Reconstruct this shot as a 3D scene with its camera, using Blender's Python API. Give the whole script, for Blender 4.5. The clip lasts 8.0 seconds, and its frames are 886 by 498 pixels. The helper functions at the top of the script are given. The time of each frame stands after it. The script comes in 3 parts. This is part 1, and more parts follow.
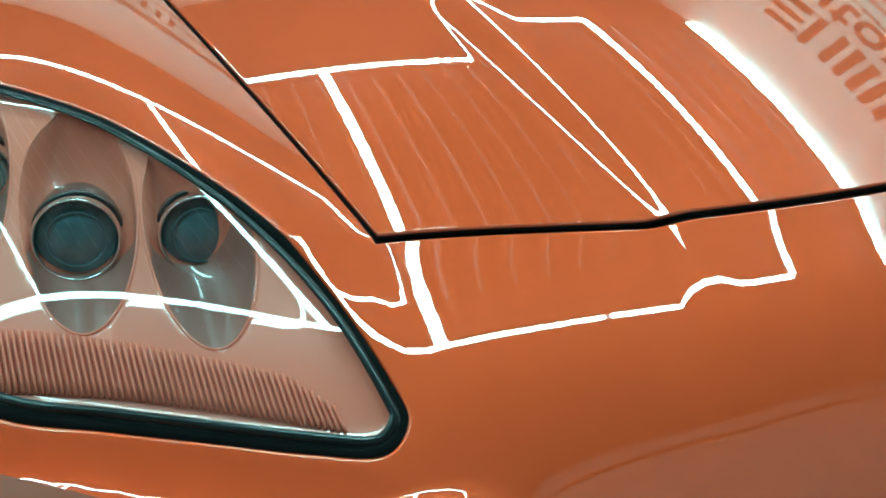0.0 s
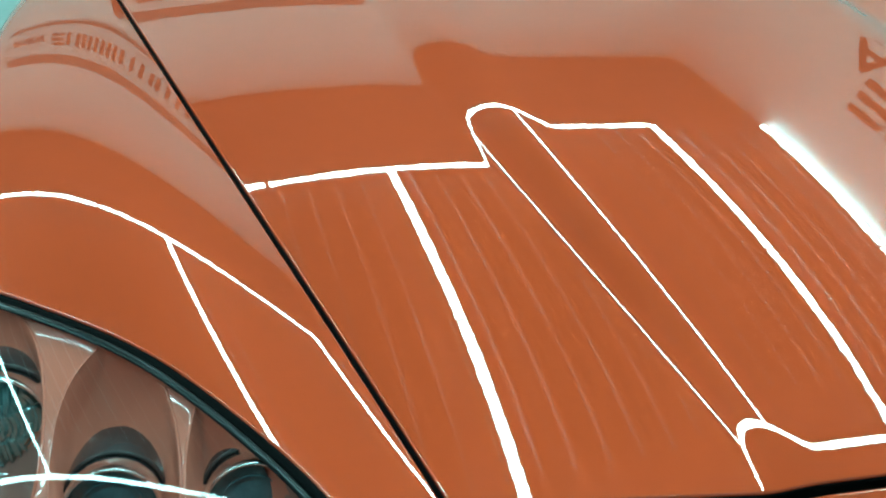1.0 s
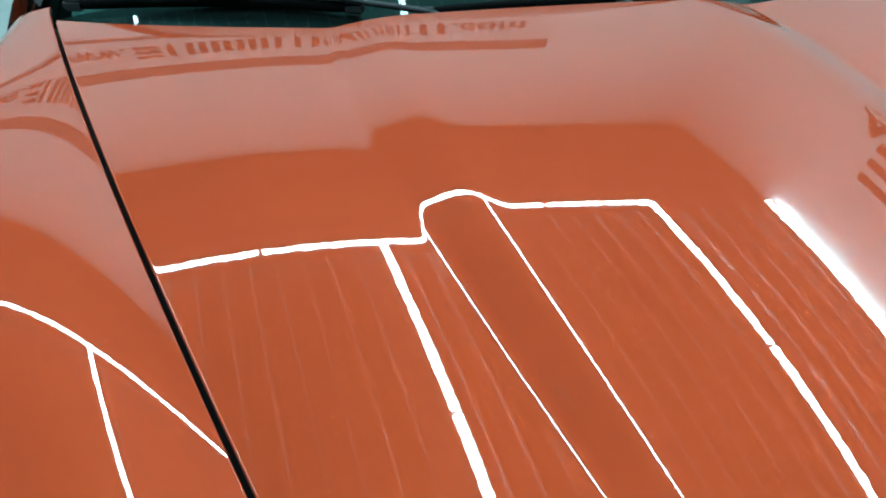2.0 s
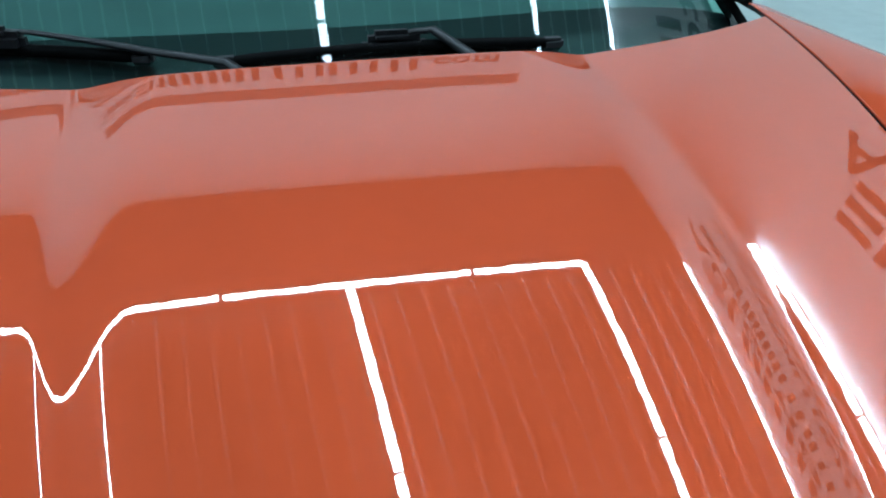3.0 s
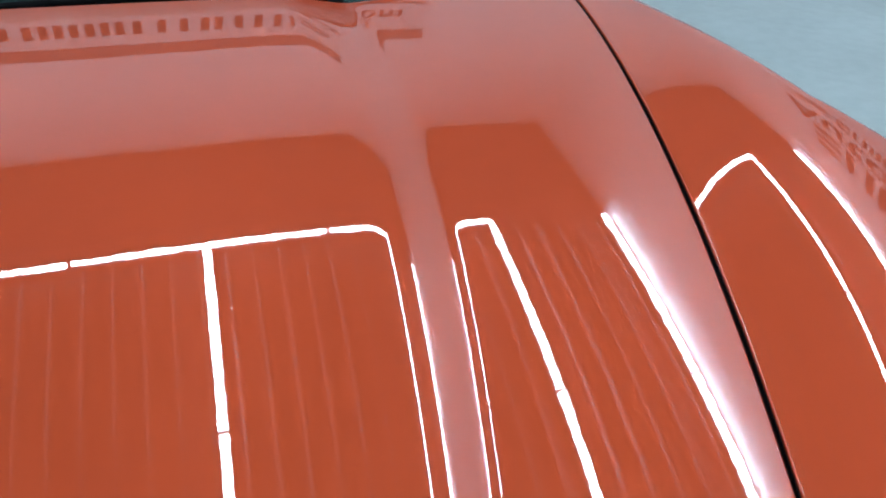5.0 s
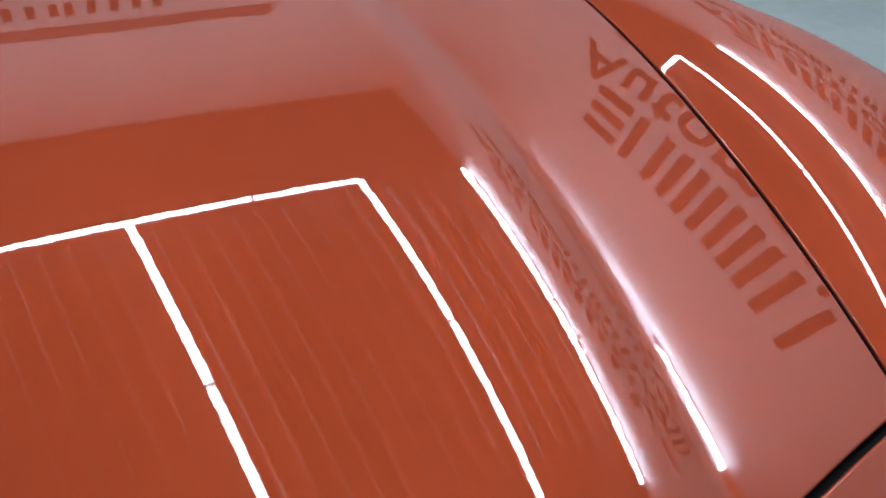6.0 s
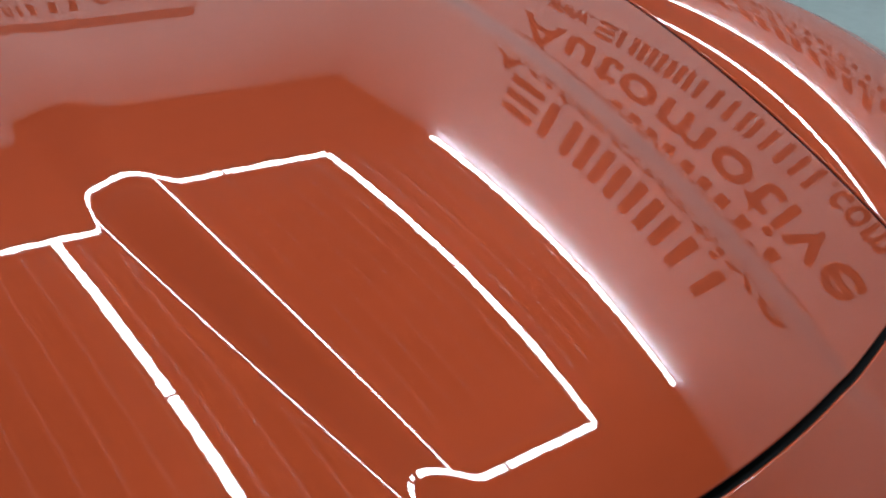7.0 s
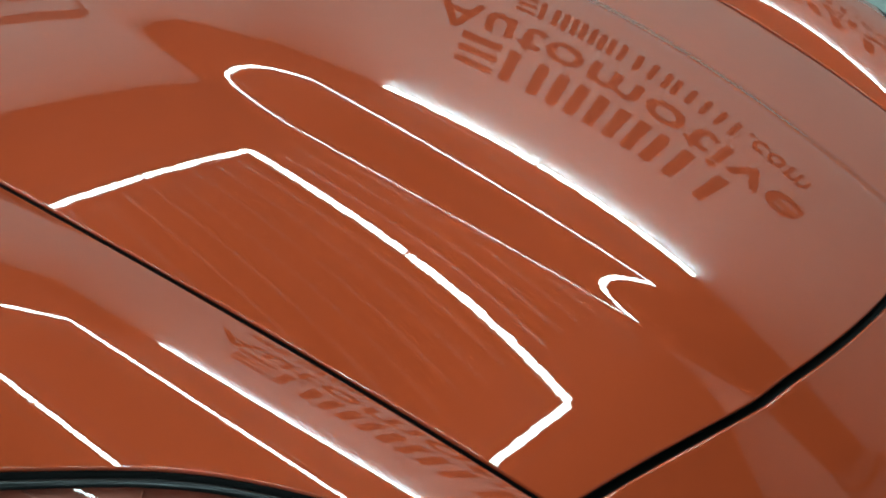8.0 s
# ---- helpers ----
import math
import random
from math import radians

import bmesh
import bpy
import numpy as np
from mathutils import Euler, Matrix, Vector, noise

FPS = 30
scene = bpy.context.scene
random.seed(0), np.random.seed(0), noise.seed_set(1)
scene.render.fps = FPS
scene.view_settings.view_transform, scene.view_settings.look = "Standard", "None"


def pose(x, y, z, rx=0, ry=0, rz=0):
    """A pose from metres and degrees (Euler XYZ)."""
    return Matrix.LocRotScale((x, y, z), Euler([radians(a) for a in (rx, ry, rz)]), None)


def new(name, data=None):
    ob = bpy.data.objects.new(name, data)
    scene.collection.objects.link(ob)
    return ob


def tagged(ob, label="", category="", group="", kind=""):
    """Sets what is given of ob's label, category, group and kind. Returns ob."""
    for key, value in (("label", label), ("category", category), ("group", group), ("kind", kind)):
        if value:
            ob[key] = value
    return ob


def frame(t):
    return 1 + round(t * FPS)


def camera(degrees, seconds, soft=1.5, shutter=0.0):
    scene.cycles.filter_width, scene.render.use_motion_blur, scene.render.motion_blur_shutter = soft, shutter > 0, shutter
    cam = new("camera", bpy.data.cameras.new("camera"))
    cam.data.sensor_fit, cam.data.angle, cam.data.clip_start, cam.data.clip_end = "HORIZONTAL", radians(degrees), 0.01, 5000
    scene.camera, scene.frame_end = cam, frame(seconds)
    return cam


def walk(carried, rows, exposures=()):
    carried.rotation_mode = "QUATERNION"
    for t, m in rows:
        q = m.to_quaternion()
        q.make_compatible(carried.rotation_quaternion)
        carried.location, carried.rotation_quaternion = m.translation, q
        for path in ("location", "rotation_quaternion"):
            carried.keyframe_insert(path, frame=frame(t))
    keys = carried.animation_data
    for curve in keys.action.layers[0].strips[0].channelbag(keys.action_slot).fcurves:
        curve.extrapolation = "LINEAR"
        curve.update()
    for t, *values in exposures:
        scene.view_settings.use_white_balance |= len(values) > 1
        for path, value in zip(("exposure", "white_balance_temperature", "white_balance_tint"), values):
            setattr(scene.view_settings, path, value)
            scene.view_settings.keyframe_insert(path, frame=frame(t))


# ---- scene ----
cam = camera(55.088, 8.0, 2.0)
PATH = [
    (0.0, pose(-0.5606, -0.4740, 1.0659, 56.961, -1.802, -19.404)),
    (0.5, pose(-0.5459, -0.3899, 1.1089, 57.009, -0.573, -16.973)),
    (1.0, pose(-0.5238, -0.3011, 1.1653, 57.298, -0.714, -14.978)),
    (1.2, pose(-0.5235, -0.2340, 1.1680, 58.120, -1.150, -14.980)),
    (2.3, pose(-0.3784, -0.1165, 1.2283, 57.778, -1.162, -14.072)),
    (2.5, pose(-0.3022, -0.0734, 1.2359, 57.467, -1.129, -14.391)),
    (3.0, pose(-0.1196, -0.0320, 1.2397, 57.386, -0.846, -13.152)),
    (3.5, pose(-0.0012, -0.0041, 1.2334, 57.289, -0.638, -13.181)),
    (4.0, pose(0.0820, -0.0263, 1.2055, 57.958, -0.023, -13.356)),
    (4.5, pose(0.1171, -0.0517, 1.2160, 57.230, -1.188, -14.516)),
    (5.0, pose(0.0843, -0.1174, 1.1891, 57.286, -2.417, -17.785)),
    (5.2, pose(0.0491, -0.1380, 1.1729, 57.415, -2.235, -20.220)),
    (6.5, pose(-0.3107, -0.1954, 1.1805, 56.777, -2.227, -33.736)),
    (7.0, pose(-0.4551, -0.2019, 1.2014, 57.000, -2.685, -37.133)),
    (7.5, pose(-0.6198, -0.1545, 1.1994, 56.754, -2.929, -41.263)),
    (8.0, pose(-0.7735, -0.1357, 1.1788, 57.264, -3.566, -45.560)),
]
walk(cam, PATH, exposures=[(0.0, 0.46, 5150, -48), (0.5, 0.20, 5120, -50), (1.2, 0.12, 5180, -44), (2.5, 0.04, 5580, -6), (4.0, 0.0, 5650, 3), (4.5, 0.06, 5750, 7), (5.2, -0.28, 6000, 16), (6.5, -0.52, 6500, 20), (8.0, -0.56, 6200, -15)])

# ---- room's numbers: metres, ROOM axes turned by psi about the car's ----
ROOM = dict(H=5.3900, xT=0.3806, yF=4.6443, m=2.3823, yW=6.9070, xW=4.2531, psi=0.0028)
X_RIGHT, Y_REAR, Z_TOP = ROOM["xW"], ROOM["yW"], ROOM["H"]
X_LEFT, Y_FRONT = -7.6, -3.3
TURN = Matrix.Rotation(ROOM["psi"], 4, "Z")
TUBE_LIGHT = 38.0

world = bpy.data.worlds.new("world")
scene.world = world
world.use_nodes = True
world.node_tree.nodes["Background"].inputs["Color"].default_value = (0.5, 0.55, 0.6, 1)
world.node_tree.nodes["Background"].inputs["Strength"].default_value = 0.02


# ---- materials ----
def material(name, color, rough=0.5, metal=0.0, coat=0.0, ior=1.5, spec=0.5, vary=0.0, scale=8.0, bump=0.0, bump_scale=60.0, stretch=(1, 1, 1), emit=None, power=0.0):
    m = bpy.data.materials.new(name)
    m.use_nodes = True
    nt = m.node_tree
    b = nt.nodes["Principled BSDF"]
    b.inputs["Base Color"].default_value = (*color, 1)
    b.inputs["Roughness"].default_value = rough
    b.inputs["Metallic"].default_value = metal
    b.inputs["Specular IOR Level"].default_value = spec
    b.inputs["Coat Weight"].default_value = coat
    b.inputs["Coat Roughness"].default_value = 0.008
    b.inputs["Coat IOR"].default_value = ior
    if emit:
        b.inputs["Emission Color"].default_value = (*emit, 1)
        b.inputs["Emission Strength"].default_value = power
    if vary or bump:
        co = nt.nodes.new("ShaderNodeTexCoord")
        mp = nt.nodes.new("ShaderNodeMapping")
        mp.inputs["Scale"].default_value = stretch
        nt.links.new(co.outputs["Object"], mp.inputs["Vector"])
    if vary:
        n1, n2 = nt.nodes.new("ShaderNodeTexNoise"), nt.nodes.new("ShaderNodeTexNoise")
        n1.inputs["Scale"].default_value, n1.inputs["Detail"].default_value = scale, 6
        n2.inputs["Scale"].default_value, n2.inputs["Detail"].default_value = scale * 14, 3
        add = nt.nodes.new("ShaderNodeMath")
        add.operation = "MULTIPLY_ADD"
        add.inputs[1].default_value = 0.4
        ramp = nt.nodes.new("ShaderNodeMapRange")
        ramp.inputs["From Min"].default_value, ramp.inputs["From Max"].default_value = 0.45, 0.95
        ramp.inputs["To Min"].default_value, ramp.inputs["To Max"].default_value = 1 - vary, 1 + vary
        mul = nt.nodes.new("ShaderNodeVectorMath")
        mul.operation = "SCALE"
        mul.inputs[0].default_value = color
        for n in (n1, n2):
            nt.links.new(mp.outputs["Vector"], n.inputs["Vector"])
        nt.links.new(n2.outputs["Fac"], add.inputs[0])
        nt.links.new(n1.outputs["Fac"], add.inputs[2])
        nt.links.new(add.outputs[0], ramp.inputs["Value"])
        nt.links.new(ramp.outputs["Result"], mul.inputs["Scale"])
        nt.links.new(mul.outputs["Vector"], b.inputs["Base Color"])
    if bump:
        n3 = nt.nodes.new("ShaderNodeTexNoise")
        n3.inputs["Scale"].default_value, n3.inputs["Detail"].default_value = bump_scale, 2
        bp = nt.nodes.new("ShaderNodeBump")
        bp.inputs["Strength"].default_value, bp.inputs["Distance"].default_value = 1.0, bump
        nt.links.new(mp.outputs["Vector"], n3.inputs["Vector"])
        nt.links.new(n3.outputs["Fac"], bp.inputs["Height"])
        nt.links.new(bp.outputs["Normal"], b.inputs["Normal"])
        if coat:
            nt.links.new(bp.outputs["Normal"], b.inputs["Coat Normal"])
    return m


def clear_material(name, tint, ior=1.45):
    m = bpy.data.materials.new(name)
    m.use_nodes = True
    nt = m.node_tree
    nt.nodes.remove(nt.nodes["Principled BSDF"])
    tr, gl, fr, mix = (nt.nodes.new("ShaderNode" + k) for k in ("BsdfTransparent", "BsdfGlossy", "Fresnel", "MixShader"))
    tr.inputs["Color"].default_value = (*tint, 1)
    gl.inputs["Roughness"].default_value = 0.0
    fr.inputs["IOR"].default_value = ior
    nt.links.new(fr.outputs["Fac"], mix.inputs["Fac"])
    nt.links.new(tr.outputs[0], mix.inputs[1])
    nt.links.new(gl.outputs[0], mix.inputs[2])
    nt.links.new(mix.outputs[0], nt.nodes["Material Output"].inputs["Surface"])
    return m


PAINT = material("orange_paint", (0.69, 0.094, 0.027), rough=0.42, metal=0.2, coat=1.0, ior=1.95, spec=0.0, vary=0.03, scale=3, bump=0.000020, bump_scale=58)
HOUSING = material("orange_housing", (0.74, 0.25, 0.17), rough=0.26, coat=1.0, ior=1.6, spec=0.3, vary=0.05, scale=20)
RUBBER = material("black_rubber", (0.004, 0.004, 0.004), rough=0.6, spec=0.05, vary=0.25, scale=40, bump=0.0002, bump_scale=400)
PLASTIC = material("black_plastic", (0.014, 0.014, 0.016), rough=0.38, vary=0.2, scale=30, bump=0.0002, bump_scale=900)
# near-black that stands in for shade in the panel gaps and cabin
SHADE_BLACK = material("shade_black", (0.006, 0.006, 0.006), rough=0.8)
CHROME = material("chrome", (0.88, 0.91, 0.92), rough=0.14, metal=1.0, vary=0.05, scale=60)
RECESS_DARK = material("dark_recess", (0.34, 0.17, 0.14), rough=0.3, coat=1.0, vary=0.15, scale=30)
# dark colour for the shade round the lamps, put on an added collar
COLLAR_SHADE = material("collar_shade", (0.05, 0.042, 0.045), rough=0.25, coat=0.6, vary=0.2, scale=40)
LAMP_GLASS = material("lamp_glass", (0.11, 0.20, 0.24), rough=0.15, coat=1.0, spec=0.6, vary=0.3, scale=50)
CRYSTAL = material("faceted_glass", (0.42, 0.62, 0.64), rough=0.12, metal=0.7, coat=1.0, vary=0.25, scale=60)
GLOSS = material("gloss_black_edge", (0.008, 0.008, 0.009), rough=0.3, spec=0.2, coat=0.6, ior=1.45, vary=0.15, scale=25)
LENS = clear_material("clear_lens", (0.98, 0.985, 0.985), 1.68)
SCREEN = clear_material("green_glass", (0.42, 0.80, 0.70), 1.5)
DASH = material("grey_dash", (0.12, 0.145, 0.14), rough=0.7, vary=0.12, scale=12, bump=0.0005, bump_scale=700)
CAP = material("grey_cap", (0.045, 0.048, 0.05), rough=0.4, vary=0.2, scale=40)
TYRE = material("tyre_rubber", (0.02, 0.02, 0.02), rough=0.8, vary=0.2, scale=20)
ALLOY = material("wheel_alloy", (0.45, 0.46, 0.48), rough=0.25, metal=1.0, vary=0.06, scale=30)
WALL = material("white_wall_paint", (0.80, 0.80, 0.79), rough=0.55, vary=0.035, scale=0.8, bump=0.0006, bump_scale=120)
CEIL = material("dark_ceiling_sheet", (0.054, 0.056, 0.058), rough=0.5, spec=0.25, vary=0.2, scale=1.2, stretch=(6, 0.3, 1))
RIB = material("ceiling_rib", (0.54, 0.55, 0.55), rough=0.4, vary=0.15, scale=3)
FLOOR = material("grey_epoxy_floor", (0.50, 0.57, 0.53), rough=0.11, spec=0.5, vary=0.12, scale=1.1, bump=0.0006, bump_scale=7)
BOARD = material("sign_board", (0.66, 0.66, 0.65), rough=0.5, vary=0.04, scale=3)
SHUTTER = material("grey_shutter", (0.26, 0.26, 0.26), rough=0.5, vary=0.1, scale=2)
# dark grey for the board's bottom trim and the shade painted at its top
TRIM_AND_SHADE = material("trim_and_shade", (0.13, 0.12, 0.115), rough=0.5, vary=0.1, scale=5)
INK = material("sign_black", (0.012, 0.012, 0.012), rough=0.5, vary=0.1, scale=10)
TUBE = material("light_tube", (0.9, 0.9, 0.9), emit=(0.83, 1.0, 1.12), power=TUBE_LIGHT)
CASE = material("tube_casing", (0.55, 0.56, 0.57), rough=0.4, vary=0.05, scale=10)


# ---- mesh helpers ----
def mesh_object(name, verts, faces, mat, normals=None, parent=None, label="", smooth=True):
    me = bpy.data.meshes.new(name)
    me.from_pydata([tuple(map(float, p)) for p in verts], [], [tuple(map(int, f)) for f in faces])
    me.materials.append(mat)
    me.polygons.foreach_set("use_smooth", [smooth] * len(me.polygons))
    me.update()
    if normals is not None:
        me.normals_split_custom_set_from_vertices([tuple(map(float, n)) for n in normals])
    ob = new(name, me)
    if parent:
        ob.parent = parent
    if label:
        ob["label"] = label
    return ob


def part(name, bm, mat, parent=None, label="", smooth=False):
    me = bpy.data.meshes.new(name)
    bmesh.ops.recalc_face_normals(bm, faces=bm.faces)
    bm.to_mesh(me)
    bm.free()
    me.materials.append(mat)
    me.polygons.foreach_set("use_smooth", [smooth] * len(me.polygons))
    ob = new(name, me)
    if parent:
        ob.parent = parent
    if label:
        ob["label"] = label
    return ob


def block(bm, size, at, turn=None, bevel=0.0):
    r = bmesh.ops.create_cube(bm, size=1.0)
    vs = r["verts"]
    bmesh.ops.scale(bm, vec=size, verts=vs)
    if bevel:
        es = list({e for v in vs for e in v.link_edges})
        vs = list({v for f in bmesh.ops.bevel(bm, geom=es, offset=bevel, segments=2, affect="EDGES")["faces"] for v in f.verts} | {v for v in vs if v.is_valid})
    m = Matrix.Translation(at) @ (turn.to_4x4() if turn else Matrix())
    bmesh.ops.transform(bm, matrix=m, verts=vs)
    return vs


def grid_faces(nu, nv, closed=False):
    f = []
    for i in range(nu - 1):
        for j in range(nv if closed else nv - 1):
            k = (j + 1) % nv
            f.append((i * nv + j, i * nv + k, (i + 1) * nv + k, (i + 1) * nv + j))
    return f


def tube_mesh(path, radii, n=10, flat=1.0, up=Vector((0, 0, 1))):
    """Verts and faces of a round bar along a path; flat squeezes it along up."""
    vs = []
    for i, p in enumerate(path):
        a, b = path[max(i - 1, 0)], path[min(i + 1, len(path) - 1)]
        d = (Vector(b) - Vector(a)).normalized()
        s = d.cross(up).normalized()
        u = s.cross(d)
        r = radii[i] if hasattr(radii, "__len__") else radii
        for k in range(n):
            w = 2 * math.pi * k / n
            vs.append(Vector(p) + s * (r * math.cos(w)) + u * (r * flat * math.sin(w)))
    f = grid_faces(len(path), n, True)
    f.append(tuple(range(n))[::-1])
    f.append(tuple((len(path) - 1) * n + k for k in range(n)))
    return vs, f


# ---- the car's skin: smooth functions of x (across) and y (back from the nose) ----
K = dict(a1=0.34527, a2=-0.38297, a3=0.25942, a4=-0.09339, b0=-0.32002, b1=0.52261, b2=-0.22232, c0=-0.17725, c1=-0.15428, g0=0.26244, g1=-0.44184, g2=0.29169, k0=0.28859, k1=0.44052, h0=0.00538, h1=0.02112, h2=-0.01377, d0=0.18269, d1=0.25405, d2=-0.06911, w0=0.02607, w1=0.03469, e0=0.10265, e1=-0.02524, yf2=0.50977, yf4=-1.00893, xs1=-0.19161, xs2=-0.05995, yr=1.15945, s0=0.24730, s1=0.31585, d3=-0.06070)
FEN = dict(p0=0.18080, p1=0.98701, p2=-1.01847, q0=-0.87544, q1=-0.61780, q2=-0.00517, r0=-0.34674, r1=-0.05038, n0=-0.48205, n1=0.89514, o0=1.34767, o1=-10.22173, s0=-10.51263, s1=53.04725, m0=-5.05843, n2=-0.33240, o2=-0.04904, m1=12.58766, m2=21.11122)
X_BACK, X_CORNER = 0.70, 0.443
EDGE_Y, EDGE_X, EDGE_R = (0.30, 0.42, 0.60, 1.30), (0.88, 0.80, 0.748, 0.748), 0.038


def hood_z(x, y):
    ax, yc = np.abs(x), np.clip(y, -0.6, 1.8)
    xc = K["d0"] + K["d1"] * yc + K["d2"] * yc**2 + K["d3"] * yc**3
    w = np.maximum(K["w0"] + K["w1"] * yc, 0.008)
    h = K["h0"] + K["h1"] * yc + K["h2"] * yc**2
    skew = np.clip(K["s0"] + K["s1"] * yc, -0.85, 0.85)
    r = (ax - xc) / w
    u = np.clip(r, -1, 1)
    side = np.where(r < 0, 1 + skew, 1 - skew)
    q = np.clip(r / side, -1, 1)
    step = h * (0.5 - skew / 2 - side * (15 * q - 10 * q**3 + 3 * q**5) / 16)
    ramp = 0.5 * (u + 1) + (7.5 * u**2 - 2.5 * u**4 + 0.5 * u**6 - 5.5) / 16 + np.maximum(r - 1, 0)
    o = np.maximum(ax - xc - w, 0)
    z = 0.72 + K["a1"] * y + K["a2"] * y * y + K["a3"] * y**3 + K["a4"] * y**4
    z = z + x * x * (K["b0"] + K["b1"] * y + K["b2"] * y * y) + x**4 * (K["c0"] + K["c1"] * y)
    return z + step + (K["e0"] + K["e1"] * y) * w * ramp + (K["g0"] + K["g1"] * y + K["g2"] * y * y) * o**2 + (K["k0"] + K["k1"] * y) * o**3


def front_y(x):
    a = np.minimum(np.abs(x), X_CORNER)
    return K["yf2"] * a * a + K["yf4"] * a**4


Y_CORNER = float(front_y(X_CORNER))


def side_x(y):
    d = np.maximum(y, Y_CORNER) - K["yr"]
    return X_BACK - K["xs1"] * d + K["xs2"] * d * d


def back_y(x):
    d = np.maximum(np.abs(x) - 0.25, 0)
    return 0.995 + 0.08 * d + 0.65 * d * d


def skin_z(x, y):
    q = FEN
    ax, yy = np.abs(x), np.clip(y, -0.5, 1.3)
    sx, fy = side_x(y), front_y(x)
    u, v, xx = np.maximum(ax - sx, 0), np.maximum(fy - y, 0), np.minimum(ax, 0.8) ** 2
    z = hood_z(np.minimum(ax, sx), np.maximum(y, fy))
    z = z + u * (q["p0"] + q["p1"] * yy + q["p2"] * yy * yy) + u**2 * (q["q0"] + q["q1"] * yy + q["q2"] * yy * yy) + u**3 * (q["r0"] + q["r1"] * yy)
    # the fender's outer edge turns down over a small radius
    d = np.maximum(ax - np.interp(y, EDGE_Y, EDGE_X), 0) / EDGE_R
    e = np.minimum(d, 0.88)
    z = z - EDGE_R * (1 - np.sqrt(1 - e * e) + np.maximum(d - 0.88, 0) * 1.853)
    return z + v * (q["n0"] + q["n1"] * xx + q["n2"] * xx * xx) + v**2 * (q["o0"] + q["o1"] * xx + q["o2"] * xx * xx) + v**3 * (q["s0"] + q["s1"] * xx) + (q["m0"] + q["m1"] * u + q["m2"] * v) * u * v


def normals_of(fn, x, y, h=2e-4):
    n = np.stack([-(fn(x + h, y) - fn(x - h, y)) / (2 * h), -(fn(x, y + h) - fn(x, y - h)) / (2 * h), np.ones_like(x)], 1)
    return n / np.linalg.norm(n, axis=1)[:, None]


def rolled_edge(p, n, out, radius=0.0022, depth=0.005):
    """Rows that turn an edge down: places and normals."""
    rows = []
    o = out - (out * n).sum(1)[:, None] * n
    o /= np.linalg.norm(o, axis=1)[:, None]
    for a in (0.35, 0.8, 1.2, 1.571):
        rows.append((p + o * radius * math.sin(a) - n * radius * (1 - math.cos(a)), n * math.cos(a) + o * math.sin(a)))
    rows.append((rows[-1][0] - n * depth, o))
    return rows


car = tagged(new("sports_car"), "glossy orange sports car with a sculpted hood parked indoors", "car")
GAP = 0.0058

# hood: one pressed sheet with its edges turned down
NU, NV = 201, 131
s_, t_ = np.meshgrid(np.linspace(-1, 1, NU), np.linspace(0, 1, NV), indexing="ij")
t2 = t_.ravel()
hy = np.full_like(t2, 0.5)
hx = s_.ravel() * 0.5
for _ in range(12):
    hx = s_.ravel() * (side_x(hy) - GAP)
    hy = (front_y(hx) + GAP) * (1 - t2) + back_y(hx) * t2
hz = hood_z(hx, hy)
hn = normals_of(hood_z, hx, hy)
hv = np.stack([hx, hy, hz], 1)
faces = [f[::-1] for f in grid_faces(NU, NV)]
ids = np.arange(NU * NV).reshape(NU, NV)
rim = np.concatenate([ids[:, 0], ids[-1, 1:], ids[-2::-1, -1], ids[0, -2:0:-1]])
rp = hv[rim]
tang = np.roll(rp, -1, 0) - np.roll(rp, 1, 0)
out = np.stack([tang[:, 1], -tang[:, 0], 0 * tang[:, 0]], 1)
out /= np.linalg.norm(out, axis=1)[:, None]
verts, norms, base = [hv], [hn], rim
for p, n in rolled_edge(rp, hn[rim], out):
    k0 = sum(len(a) for a in verts)
    now = np.arange(len(rim)) + k0
    verts.append(p)
    norms.append(n)
    for i in range(len(rim)):
        j = (i + 1) % len(rim)
        faces.append((base[i], now[i], now[j], base[j]))
    base = now
hood = mesh_object("hood", np.concatenate(verts), faces, PAINT, np.concatenate(norms), car, "orange hood with two raised shoulder lines")
# lowest edge row coloured near-black: the shade deep in the gap, not a part
hood.data.materials.append(SHADE_BLACK)
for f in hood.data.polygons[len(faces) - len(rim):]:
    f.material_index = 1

# near-black sheet under the gaps, standing in for the shade inside them
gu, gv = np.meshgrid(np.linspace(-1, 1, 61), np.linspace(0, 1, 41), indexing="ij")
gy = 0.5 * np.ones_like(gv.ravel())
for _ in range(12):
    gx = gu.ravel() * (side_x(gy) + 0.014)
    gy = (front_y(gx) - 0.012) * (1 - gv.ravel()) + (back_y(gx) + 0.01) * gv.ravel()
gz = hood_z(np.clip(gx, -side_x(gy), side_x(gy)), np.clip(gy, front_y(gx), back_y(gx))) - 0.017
mesh_object("gap_shade", np.stack([gx, gy, gz], 1), grid_faces(61, 41), SHADE_BLACK, None, car, "near-black sheet standing in for shade in the panel gaps")

# headlight outline (one side, then mirrored)
LIGHT = [(0.4305, -0.080), (0.433, -0.053), (0.452, 0.004), (0.481, 0.061), (0.521, 0.118), (0.595, 0.198), (0.675, 0.258), (0.733, 0.298), (0.785, 0.330),
         (0.815, 0.320), (0.822, 0.26), (0.805, 0.155), (0.766, 0.060), (0.689, -0.006), (0.620, -0.040), (0.553, -0.067), (0.499, -0.086), (0.454, -0.097)]


